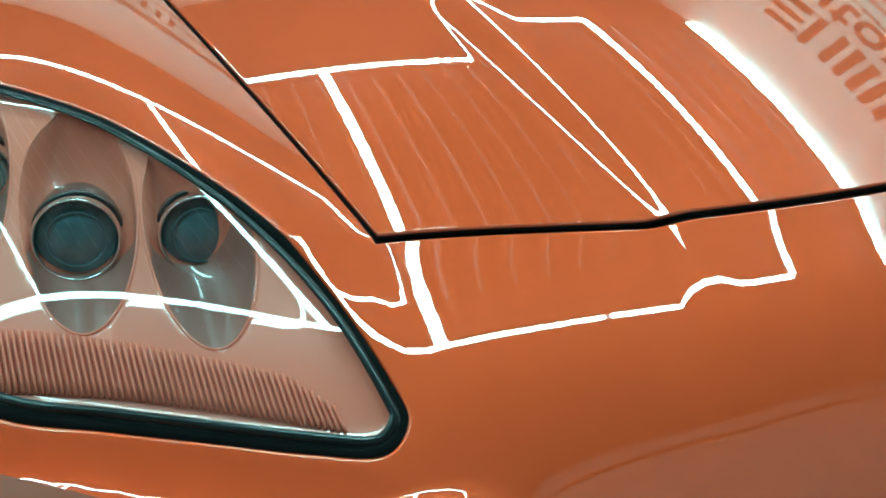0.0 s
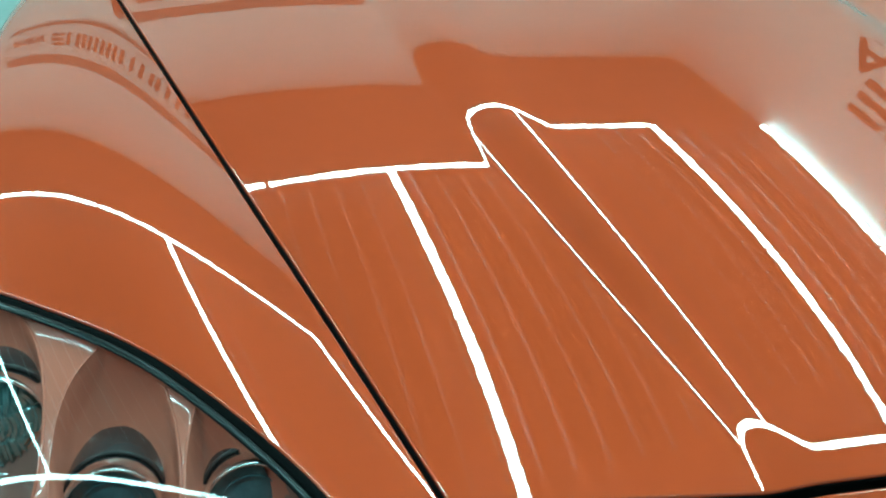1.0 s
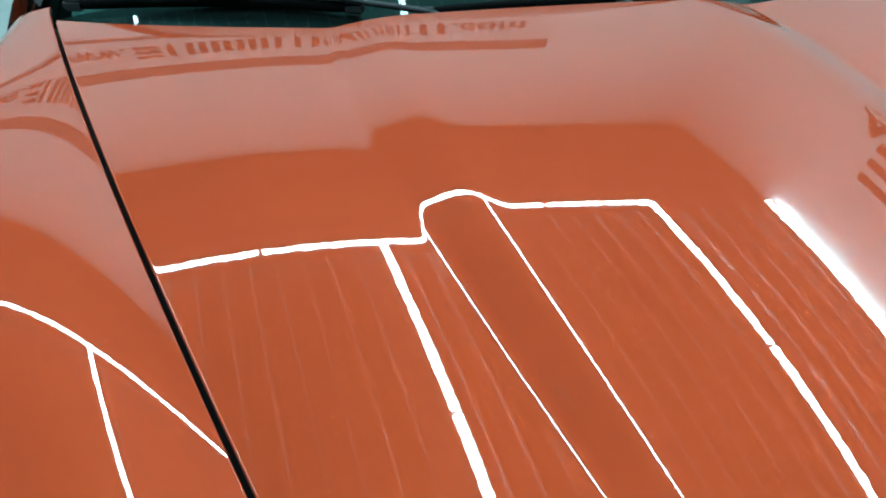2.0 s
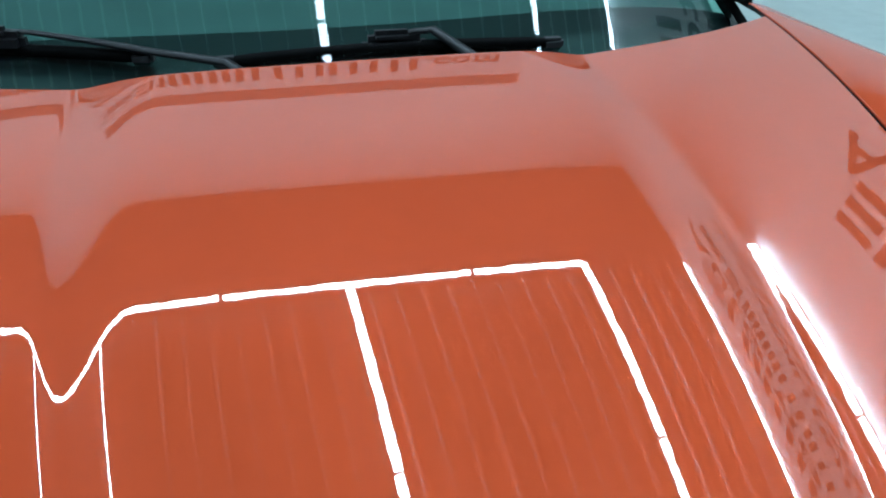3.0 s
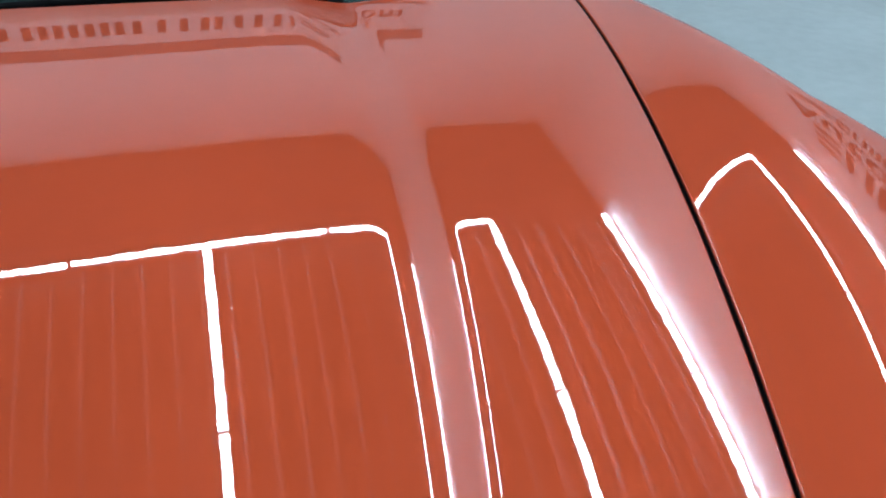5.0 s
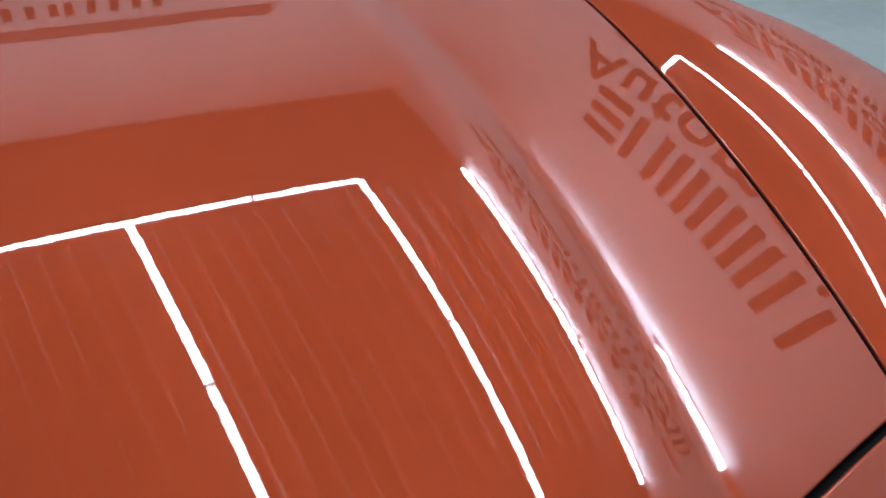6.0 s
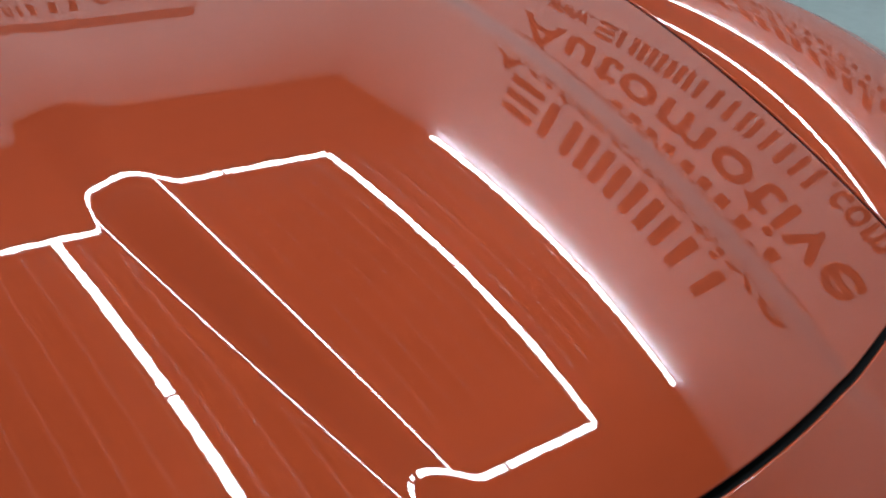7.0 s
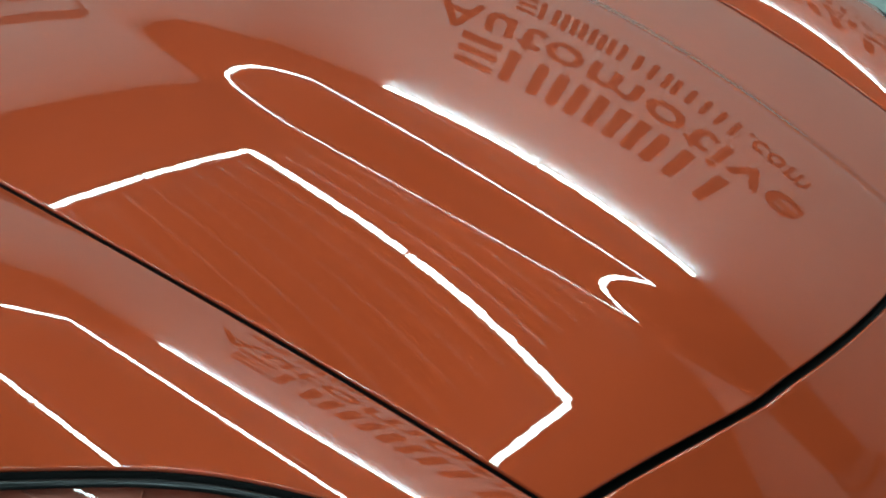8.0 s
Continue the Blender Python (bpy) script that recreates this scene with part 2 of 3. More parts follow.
def closed_curve(pts, per=6):
    out_, n = [], len(pts)
    for i in range(n):
        a, b, c, d = (np.array(pts[(i + k) % n]) for k in (-1, 0, 1, 2))
        for k in range(per):
            t = k / per
            out_.append(0.5 * (2 * b + (c - a) * t + (2 * a - 5 * b + 4 * c - d) * t * t + (3 * b - a - 3 * c + d) * t**3))
    return np.array(out_)


def inside(px, py, poly):
    r = np.zeros(len(px), bool)
    x0, y0 = poly[:, 0], poly[:, 1]
    x1, y1 = np.roll(x0, -1), np.roll(y0, -1)
    for a, b, c, d in zip(x0, y0, x1, y1):
        if b != d:
            hit = ((b > py) != (d > py)) & (px < (c - a) * (py - b) / (d - b) + a)
            r ^= hit
    return r


def inset(poly, d):
    t = np.roll(poly, -1, 0) - np.roll(poly, 1, 0)
    n = np.stack([-t[:, 1], t[:, 0]], 1)
    n /= np.linalg.norm(n, axis=1)[:, None]
    area = (poly[:, 0] * np.roll(poly[:, 1], -1) - np.roll(poly[:, 0], -1) * poly[:, 1]).sum()
    return poly + n * d * (1 if area > 0 else -1)


LENS_FORM = (0.7377, -0.0599, 0.4843, -1.1428, 1.3186, -1.0041, -2.3214, 0.2302, 1.6697, -1.6261)
LAMP_R = closed_curve(LIGHT)
LAMP_L = LAMP_R[::-1] * [-1, 1]


def edge_distance(px, py, poly_):
    d = np.full(len(px), 9.0)
    for p, q in zip(poly_, np.roll(poly_, -1, 0)):
        e = q - p
        t = np.clip(((px - p[0]) * e[0] + (py - p[1]) * e[1]) / (e @ e), 0, 1)
        d = np.minimum(d, np.hypot(px - p[0] - t * e[0], py - p[1] - t * e[1]))
    return d


def lens_z(x, y):
    a, b, c = np.abs(x) - 0.6, y - 0.08, LENS_FORM
    return (c[0] + c[1] * a + c[2] * b + c[3] * a * a + c[4] * a * b + c[5] * b * b
            + c[6] * a**3 + c[7] * a * a * b + c[8] * a * b * b + c[9] * b**3)


def panel_z(x, y):
    """The skin, drawn up to the lens round the headlights."""
    ax = np.abs(x)
    d = np.where(inside(ax, y, LAMP_R), 0, edge_distance(ax, y, LAMP_R))
    k = np.clip(((-0.085 + 1.05 * (ax - 0.435)) - y) / 0.09 + 0.4, 0, 1)
    k = np.exp(-((d / 0.075) ** 2)) * k * k * (3 - 2 * k)
    z = skin_z(x, y)
    return z + k * np.clip(lens_z(np.clip(ax, 0.40, 0.86), np.clip(y, -0.12, 0.36)) - z, -0.03, 0.03)


# fenders and nose: one sheet cut into panels round the hood and the headlights
X_SIDE, Y_DOOR = 0.875, 1.24
from mathutils.geometry import delaunay_2d_cdt


def nose_y(x):
    return -0.245 + 0.36 * (np.abs(x) / X_SIDE) ** 2.6


ex = np.linspace(-X_SIDE, X_SIDE, 121)
edge = [(x, float(nose_y(x))) for x in ex]
edge += [(X_SIDE, y) for y in np.linspace(float(nose_y(X_SIDE)), Y_DOOR, 70)[1:]]
edge += [(x, Y_DOOR) for x in np.linspace(X_SIDE, float(side_x(Y_DOOR)) - 0.05, 12)[1:]]
sy = np.linspace(Y_DOOR, Y_CORNER - 0.0, 90)
rim_r = [(float(side_x(y)) + 0.0030, float(y)) for y in sy]
x_in = float(side_x(Y_CORNER)) + 0.001
fx = np.linspace(x_in, -x_in, 90)
rim_f = [(float(x), float(front_y(x)) - 0.0056) for x in fx]
hole = rim_r + rim_f + [(-x, y) for x, y in rim_r[::-1]]
edge2 = edge[:-1] + [(float(side_x(Y_DOOR)), Y_DOOR)]
left = [(-x, y) for x, y in edge2[121:]][::-1]
outline = edge2 + hole[1:-1] + [(-float(side_x(Y_DOOR)), Y_DOOR)] + left[1:]
poly = np.array(outline)
pts2, segs = [Vector(p) for p in outline], []
n_o = len(outline)
segs += [(i, (i + 1) % n_o) for i in range(n_o)]
for lp in (LAMP_R, LAMP_L):
    k0 = len(pts2)
    pts2 += [Vector(p) for p in lp]
    segs += [(k0 + i, k0 + (i + 1) % len(lp)) for i in range(len(lp))]
SEAM = 0.0655
gx, gy = np.meshgrid(np.arange(-0.87, 0.871, 0.0125), np.arange(-0.24, 1.235, 0.0125))
gx, gy = gx.ravel(), gy.ravel()
ok = inside(gx, gy, poly) & (np.abs(gy - SEAM) > 0.004)
pts2 += [Vector(p) for p in zip(gx[ok], gy[ok])]
for sgn in (1, -1):
    k0 = len(pts2)
    line = [(sgn * x, SEAM) for x in np.linspace(x_in + 0.003, X_SIDE - 0.002, 60)]
    pts2 += [Vector(p) for p in line]
    segs += [(k0 + i, k0 + i + 1) for i in range(59)]
cv, _, cf, *_ = delaunay_2d_cdt(pts2, segs, [], 0, 1e-5)
cv = np.array([tuple(p) for p in cv])
cf = np.array([f for f in cf if len(f) == 3])
mid = cv[cf].mean(1)
keep = inside(mid[:, 0], mid[:, 1], poly) & ~inside(mid[:, 0], mid[:, 1], LAMP_R) & ~inside(mid[:, 0], mid[:, 1], LAMP_L)
sz = panel_z(cv[:, 0], cv[:, 1])
sn = normals_of(panel_z, cv[:, 0], cv[:, 1])
skin = np.column_stack([cv, sz])
for name, pick, label in (("fender", (mid[:, 1] > SEAM) & (mid[:, 0] < 0), "orange front fender"), ("fender", (mid[:, 1] > SEAM) & (mid[:, 0] > 0), "orange front fender"),
                          ("nose_cover", mid[:, 1] < SEAM, "orange bumper cover below the hood")):
    tri = cf[keep & pick]
    used, inv = np.unique(tri, return_inverse=True)
    tri = inv.reshape(-1, 3)
    vs, ns = skin[used], sn[used]
    # turned-down edges along the gap and round the headlights
    cnt = {}
    for a, b, c in tri:
        for e in ((a, b), (b, c), (c, a)):
            cnt[e] = cnt.get(e, 0) + 1
    border = [e for e in cnt if (e[1], e[0]) not in cnt]
    tri = [tuple(t) for t in tri]
    vs, ns = list(vs), list(ns)
    away = {}
    for a, b in border:
        d = vs[b] - vs[a]
        for k in (a, b):
            away[k] = away.get(k, 0) + np.array([d[1], -d[0], 0]) / np.hypot(d[0], d[1])
    keys = list(away)
    bp = np.array([vs[k] for k in keys])
    bn = np.array([ns[k] for k in keys])
    bo = np.array([away[k] / (np.linalg.norm(away[k]) + 1e-9) for k in keys])
    ax, by = np.abs(bp[:, 0]), bp[:, 1]
    curl = (edge_distance(ax, by, LAMP_R) < 0.0008) | ((ax < side_x(by) + 0.01) & (by > Y_CORNER - 0.01)) | ((np.abs(by - front_y(ax)) < 0.011) & (ax < X_CORNER + 0.02))
    last, black = {k: k for k in keys}, []
    for row, (p, n) in enumerate(rolled_edge(bp, bn, bo, 0.0024, 0.006)):
        k0 = len(vs)
        for i, k in enumerate(keys):
            vs.append(p[i] if curl[i] else bp[i] - np.array([0, 0, 0.0014]) * (row + 1))
            ns.append(n[i] if curl[i] else bn[i])
        now = {k: k0 + i for i, k in enumerate(keys)}
        for a, b in border:
            if row == 4:
                black.append(len(tri))
            tri.append((b, a, now[a]) if last[a] == last[b] else (last[b], last[a], now[a], now[b]))
        last = now
    sheet = mesh_object(name, vs, tri, PAINT, ns, car, label)
    # shade down in the gap painted onto the lowest row of the edge
    sheet.data.materials.append(SHADE_BLACK)
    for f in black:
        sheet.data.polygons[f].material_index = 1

# lower body: skirt under the contour, with wheel arches
WHEEL_Y, WHEEL_X = (0.46, 3.01), 0.775
side_path = [(x, float(nose_y(x))) for x in np.linspace(0, X_SIDE, 40)] + [(X_SIDE, y) for y in np.linspace(float(nose_y(X_SIDE)) + 0.02, 4.0, 150)]
side_path += [(X_SIDE - 0.16 * (1 - math.cos(a)) , 4.0 + 0.2 * math.sin(a)) for a in np.linspace(0.1, 1.57, 10)] + [(x, 4.2) for x in np.linspace(0.69, 0, 14)]


def belt_z(x, y):
    if y < Y_DOOR:
        return float(skin_z(np.array(x), np.array(y)))
    k = min((y - Y_DOOR) / 0.5, 1)
    z0 = float(skin_z(np.array(X_SIDE), np.array(Y_DOOR)))
    return z0 * (1 - k) + 0.70 * k


for sgn, label in ((1, "orange body side"), (-1, "orange body side")):
    vs, n_r = [], 9
    for i, (x, y) in enumerate(side_path):
        a, b = side_path[max(i - 1, 0)], side_path[min(i + 1, len(side_path) - 1)]
        d = Vector((b[1] - a[1], -(b[0] - a[0]), 0)).normalized()
        top = belt_z(x, y)
        arch = max([0.19] + [0.31 + math.sqrt(max(0.365**2 - (y - w) ** 2, 0)) for w in WHEEL_Y if abs(y - w) < 0.345])
        for j in range(n_r):
            k = j / (n_r - 1)
            vs.append((sgn * (x + d.x * 0.035 * math.sin(k * 2.6)), y + d.y * 0.035 * math.sin(k * 2.6), top + (min(arch, top - 0.03) - top) * k))
    f = grid_faces(len(side_path), n_r)
    mesh_object("body_side", vs, f if sgn < 0 else [q[::-1] for q in f], PAINT, None, car, label)

# cabin: roof, rear deck and dark inside
rows = [(1.74, 1.105, 0.60), (1.95, 1.125, 0.58), (2.3, 1.13, 0.57), (2.7, 1.10, 0.56), (3.3, 0.97, 0.60), (3.7, 0.90, 0.70), (4.2, 0.88, 0.69)]
vs = []
for y, z, hw in rows:
    for j in range(21):
        s = -1 + j / 10
        vs.append((s * hw, y, z - 0.05 * abs(s) ** 3))
mesh_object("roof", vs, grid_faces(len(rows), 21), PAINT, None, car, "orange roof and rear deck")
for sgn in (1, -1):
    vs = []
    for y, z, hw in [(1.30, 0.86, 0.74)] + rows:
        vs += [(sgn * 0.765, y, 0.79), (sgn * (hw * 0.55 + 0.345), y, (z + 0.8) / 2), (sgn * hw, y, z - 0.05)]
    mesh_object("side_window", vs, grid_faces(len(rows) + 1, 3), PLASTIC, None, car, "dark side glass")


# windshield and what lies under it
GLASS_FORM = (0.595, -0.156, -0.15, 0.087, 0.005, -0.207)
def glass_z(x, y):
    c, d = GLASS_FORM, y - 1.1
    return 0.79 + c[0] * d + c[1] * x * x + c[2] * d * d + c[3] * x * x * d + c[5] * x**4


def glass_point(s, k):
    x = s * (0.77 - 0.17 * k)
    y = 1.06 + 0.20 * (x / 0.7) ** 2 + 0.69 * k - 0.05 * k * (x / 0.7) ** 2
    return (x, y, float(glass_z(x, y)))


vs = [glass_point(-1 + i / 20, j / 24) for i in range(41) for j in range(25)]
glass = mesh_object("windshield", vs, [f[::-1] for f in grid_faces(41, 25)], SCREEN, None, car, "green tinted curved windshield")
glass.visible_shadow = False
vs = []
for i in range(33):
    s = -1 + i / 16
    x = s * 0.70
    y0 = 1.20 + 0.12 * s * s
    for d in (0.0, 0.03, 0.08, 0.15, 0.24, 0.34, 0.38):
        vs.append((x, y0 + d, min(float(glass_z(x, y0 + d)) - 0.014, 0.83 + 0.12 * d)))
    vs.append((x, y0 + 0.39, 0.45))
mesh_object("dashboard", vs, grid_faces(33, 8), DASH, None, car, "grey dashboard top behind the windshield")
vs = []
for i in range(41):
    s = -1 + i / 20
    x = s * 0.74
    yb = float(back_y(np.array(abs(x))))
    yg = 1.06 + 0.20 * (x / 0.7) ** 2
    ye = 1.20 + 0.12 * (x / 0.7) ** 2
    zg = float(glass_z(x, yg))
    zb = float(hood_z(np.array(min(abs(x), 0.69)), np.array(yb)))
    for y, z in ((yb - 0.03, zb - 0.05), (yb + 0.02, zb - 0.055), (yg - 0.02, zg - 0.035), (yg + 0.05, float(glass_z(x, yg + 0.05)) - 0.014), (ye, float(glass_z(x, ye)) - 0.010), (ye + 0.005, zg)):
        vs.append((x, y, z))
mesh_object("cowl", vs, grid_faces(41, 6), PLASTIC, None, car, "black plastic cowl below the windshield")
for sgn in (1, -1):
    vs, f = tube_mesh([Vector(glass_point(sgn * 0.985, k / 12)) + Vector((0, 0, -0.004)) for k in range(13)], 0.022, 8, 0.35)
    mesh_object("windshield_trim", vs, f, RUBBER, None, car, "black trim along the windshield edge")
# near-black sheet in place of the cabin's shaded depth
bm = bmesh.new()
block(bm, (1.6, 0.02, 0.5), (0, 1.74, 0.55))
part("bulkhead", bm, SHADE_BLACK, car, "dark cabin inside")


def wiper(tip_a, tip_b, hub, elbow, pivot):
    """Blade from tip to tip, bracket at the hub, arm down to its pivot under the hood."""
    vs, f = tube_mesh([Vector(tip_a).lerp(Vector(tip_b), k / 10) + Vector((0, 0, 0.008 * math.sin(math.pi * k / 10))) for k in range(11)], [0.007] + [0.0092] * 9 + [0.007], 10, 1.0)
    blade = mesh_object("wiper_blade", vs, f, RUBBER, None, car, "black wiper blade")
    bm = bmesh.new()
    d = (Vector(tip_b) - Vector(tip_a)).normalized()
    turn = d.to_track_quat("X", "Z").to_matrix()
    block(bm, (0.095, 0.026, 0.030), Vector(hub) + Vector((0, 0, -0.009)), turn, 0.009)
    block(bm, (0.062, 0.020, 0.018), Vector(hub) + Vector((-0.004, 0, 0.004)), turn, 0.007)
    part("bracket", bm, PLASTIC, blade, "black blade bracket")
    for tip, side in ((tip_a, 1), (tip_b, -1)):
        bm = bmesh.new()
        block(bm, (0.034, 0.019, 0.019), Vector(tip) + d * 0.012 * side, turn, 0.005)
        part("end_cap", bm, CAP, blade, "dark grey end cap")
    h, p, q = Vector(hub) + Vector((0.02, 0, 0.004)), Vector(elbow), Vector(pivot)
    path = [h, h.lerp(p, 0.12) + Vector((0, 0, 0.003)), h.lerp(p, 0.35) + Vector((0, 0, 0.003)), h.lerp(p, 0.7), p, p.lerp(q, 0.5), q]
    vs, f = tube_mesh(path, [0.005, 0.006, 0.0065, 0.0075, 0.009, 0.011, 0.012], 8, 0.6)
    mesh_object("wiper_arm", vs, f, PLASTIC, None, blade, "black wiper arm")
    return blade


wiper((-0.162, 1.150, 0.813), (0.350, 1.163, 0.806), (0.092, 1.163, 0.829), (0.150, 1.166, 0.838), (0.242, 1.085, 0.786))
wiper((-0.70, 1.300, 0.812), (-0.25, 1.166, 0.822), (-0.460, 1.228, 0.847), (-0.149, 1.124, 0.823), (-0.09, 1.08, 0.79))


# ---- headlights ----
PODS = [(0.6245, 0.122, 0.040, 0.093), (0.543, 0.091, 0.038, 0.093), (0.711, 0.172, 0.041, 0.096)]
LAMP_AT = [(0.630, 0.118, 0.719), (0.542, 0.106, 0.714), (0.706, 0.192, 0.742)]


def housing_drop(x, y, ed):
    """How far the housing lies under the lens: shallow rim, flat floor, an oval recess for each lamp."""
    deep = 0.003 + 0.007 * (1 - np.exp(-ed / 0.006))
    for px, py, a, b in PODS:
        e = 1 - ((np.abs(x) - px) / a) ** 2 - ((y - py) / b) ** 2
        deep = deep + (0.015 * np.clip(e / 0.12, 0, 1) + 0.030 * np.clip(e - 0.06, 0, 1) ** 0.7) * (1 - np.exp(-ed / 0.012))
    return deep


def lens_up(x, y, ed):
    """Height of the lens, its border drawn up to the panels."""
    z = lens_z(x, y)
    return z + np.exp(-ed / 0.02) * np.clip(panel_z(x, y) - 0.002 - z, 0, 0.03)


def ring_band(lp, mid, half, rise, lift, height):
    """Verts and faces of a low rounded band along an outline."""
    line = inset(lp, mid)
    path = np.column_stack([line, height(*line.T)])
    nn = normals_of(lens_z, line[:, 0], line[:, 1])
    vs, n = [], len(path)
    for i, p in enumerate(path):
        t = Vector(path[(i + 1) % n] - path[i - 1]).normalized()
        up = Vector(nn[i])
        s = t.cross(up).normalized()
        for k in range(12):
            w = 2 * math.pi * k / 12
            vs.append(Vector(p) + s * half * math.cos(w) + up * (rise * math.sin(w) + lift))
    return vs, [(i * 12 + k, i * 12 + (k + 1) % 12, ((i + 1) % n) * 12 + (k + 1) % 12, ((i + 1) % n) * 12 + k) for i in range(n) for k in range(12)]


def turned(prof, m, n=32):
    """Verts of a round body: radius and height pairs turned about the axis of m."""
    return [m @ Vector((r * math.cos(a), r * math.sin(a), h)) for r, h in prof for a in np.linspace(0, 2 * math.pi, n + 1)[:-1]]


def headlight(sgn):
    lp = LAMP_R if sgn > 0 else LAMP_L
    inner = inset(lp, 0.0095)
    light = tagged(new("headlight"), "headlight with a clear lens, dark projector lamps and orange housing")
    light.parent = car
    mesh_object("seal", *ring_band(lp, 0.0048, 0.0054, 0.003, -0.0035, panel_z), RUBBER, None, light, "black rubber headlight seal")
    mesh_object("lens_edge", *ring_band(lp, 0.0122, 0.0030, 0.0016, -0.0006, lambda x, y: lens_up(x, y, 0.0027)), GLOSS, None, light, "glossy dark grey lens edge")
    rows = []
    for k in range(7):
        a = k / 6
        line = inset(lp, 0.003 + 0.0085 * a)
        e = a * a * (3 - 2 * a)
        rows.append(np.column_stack([line, (panel_z(*line.T) - 0.003) * (1 - e) + (lens_up(*line.T, 0.001) - 0.0015) * e]))
    mesh_object("bezel", np.concatenate(rows), grid_faces(7, len(lp), True), GLOSS, None, light, "glossy black bezel round the lens")
    # points inside the outline
    lo, hi = inner.min(0), inner.max(0)
    gx, gy = np.meshgrid(np.arange(lo[0], hi[0], 0.0026), np.arange(lo[1], hi[1], 0.0026))
    gx, gy = gx.ravel(), gy.ravel()
    ok = inside(gx, gy, inner) & (edge_distance(gx, gy, inner) > 0.002)
    p2 = [Vector(p) for p in inner] + [Vector(p) for p in zip(gx[ok], gy[ok])]
    seg = [(i, (i + 1) % len(inner)) for i in range(len(inner))]
    v2, _, f2, *_ = delaunay_2d_cdt(p2, seg, [], 1, 1e-6)
    v2 = np.array([tuple(p) for p in v2])
    f2 = [tuple(q) for q in f2 if len(q) == 3]
    ed = edge_distance(v2[:, 0], v2[:, 1], inner)
    lz = lens_up(v2[:, 0], v2[:, 1], ed)
    lens = mesh_object("lens", np.column_stack([v2, lz - 0.001]), f2, LENS, normals_of(lens_z, v2[:, 0], v2[:, 1]), light, "clear glossy headlight lens")
    lens.visible_shadow = False
    shell = mesh_object("housing", np.column_stack([v2, lz - housing_drop(v2[:, 0], v2[:, 1], ed)]), f2, HOUSING, None, light, "orange moulded headlight housing with oval recesses")
    shell.data.materials.append(RECESS_DARK)
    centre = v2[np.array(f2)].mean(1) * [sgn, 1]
    # faces low in each recess get the darker colour
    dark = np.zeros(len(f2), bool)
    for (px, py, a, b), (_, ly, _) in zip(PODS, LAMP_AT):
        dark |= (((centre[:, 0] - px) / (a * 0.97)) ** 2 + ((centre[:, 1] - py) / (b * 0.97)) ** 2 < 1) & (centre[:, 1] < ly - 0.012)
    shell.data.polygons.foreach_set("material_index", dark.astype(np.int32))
    # raised lips round the recesses
    for px, py, a, b in PODS:
        w = np.linspace(0, 2 * math.pi, 120)
        ex_, ey_ = px + (a + 0.001) * np.cos(w + 1.6), py + (b + 0.001) * np.sin(w + 1.6)
        d = edge_distance(ex_, ey_, inset(LAMP_R, 0.0095))
        ok = inside(ex_, ey_, inset(LAMP_R, 0.0095)) & (d > 0.0025)
        first = int(np.argmax(ok & ~np.roll(ok, 1))) if not ok.all() else 0
        path = []
        for i in range(120):
            j = (first + i) % 120
            if not ok[j]:
                break
            path.append(Vector((sgn * ex_[j], ey_[j], float(lens_z(ex_[j], ey_[j])) - 0.003 - 0.007 * (1 - math.exp(-d[j] / 0.006)))))
        if len(path) > 8:
            mesh_object("recess_lip", *tube_mesh(path, 0.0011, 8, 0.8), HOUSING, None, light)
    # lamps
    axis = Vector((0, -0.94, 0.34)).normalized()
    for k, (x, y, z) in enumerate(LAMP_AT):
        q = axis.to_track_quat("Z", "Y").to_matrix().to_4x4()
        m = Matrix.Translation((sgn * x, y, z)) @ q
        r0 = 0.031 if k < 2 else 0.036
        prof = [(0.0, -0.05), (r0 * 0.80, -0.05), (r0 * 0.86, -0.016), (r0 * 0.99, -0.014), (r0 * 1.02, -0.012), (r0 * 1.02, 0.006), (r0 * 0.99, 0.009), (r0 * 0.95, 0.009), (r0 * 0.93, 0.004), (r0 * 0.92, -0.004)]
        ring = mesh_object("lamp", turned(prof, m), grid_faces(len(prof), 32, True), CHROME, None, light, "round lamp with a bright metal ring")
        # added collar: its dark colour imitates the shaded recess round the lamp
        prof = [(r0 * 1.0, -0.013), (r0 * 1.05, -0.011), (r0 * 1.09, -0.015), (r0 * 1.14, -0.050)]
        mesh_object("shade_collar", turned(prof, m), grid_faces(len(prof), 32, True), COLLAR_SHADE, None, ring, "added dark collar standing in for shade behind the ring")
        if k < 2:
            prof = [(r0 * 0.93 * math.cos(a), -0.002 + 0.010 * math.sin(a)) for a in np.linspace(0, 1.5708, 10)]
            mesh_object("lamp_lens", turned(prof, m), grid_faces(len(prof), 32, True), LAMP_GLASS, None, ring, "dark domed projector glass")
            prof = [(r0 * 0.62, 0.004), (r0 * 0.66, 0.0072), (r0 * 0.70, 0.0045)]
            mesh_object("inner_ring", turned(prof, m), grid_faces(3, 32, True), LAMP_GLASS, None, ring, "faint moulded ring in the glass")
        else:
            vs, n = [], 37
            for i in range(n):
                for j in range(n):
                    a, b = (2 * i / (n - 1) - 1), (2 * j / (n - 1) - 1)
                    rr = max(math.hypot(a, b), 1e-6)
                    c = max(abs(a), abs(b)) / rr
                    vs.append(m @ Vector((a * c * r0 * 0.93, b * c * r0 * 0.93, 0.010 * (1 - (rr * c) ** 2) + 0.0026 * ((i % 4) in (1, 2)) - 0.0012 * (j % 12 == 0))))
            mesh_object("lamp_lens", vs, grid_faces(n, n), CRYSTAL, None, ring, "clear faceted indicator glass", False)
    # fine ribs on the floor of the housing
    bound = inset(LAMP_R, 0.0165)
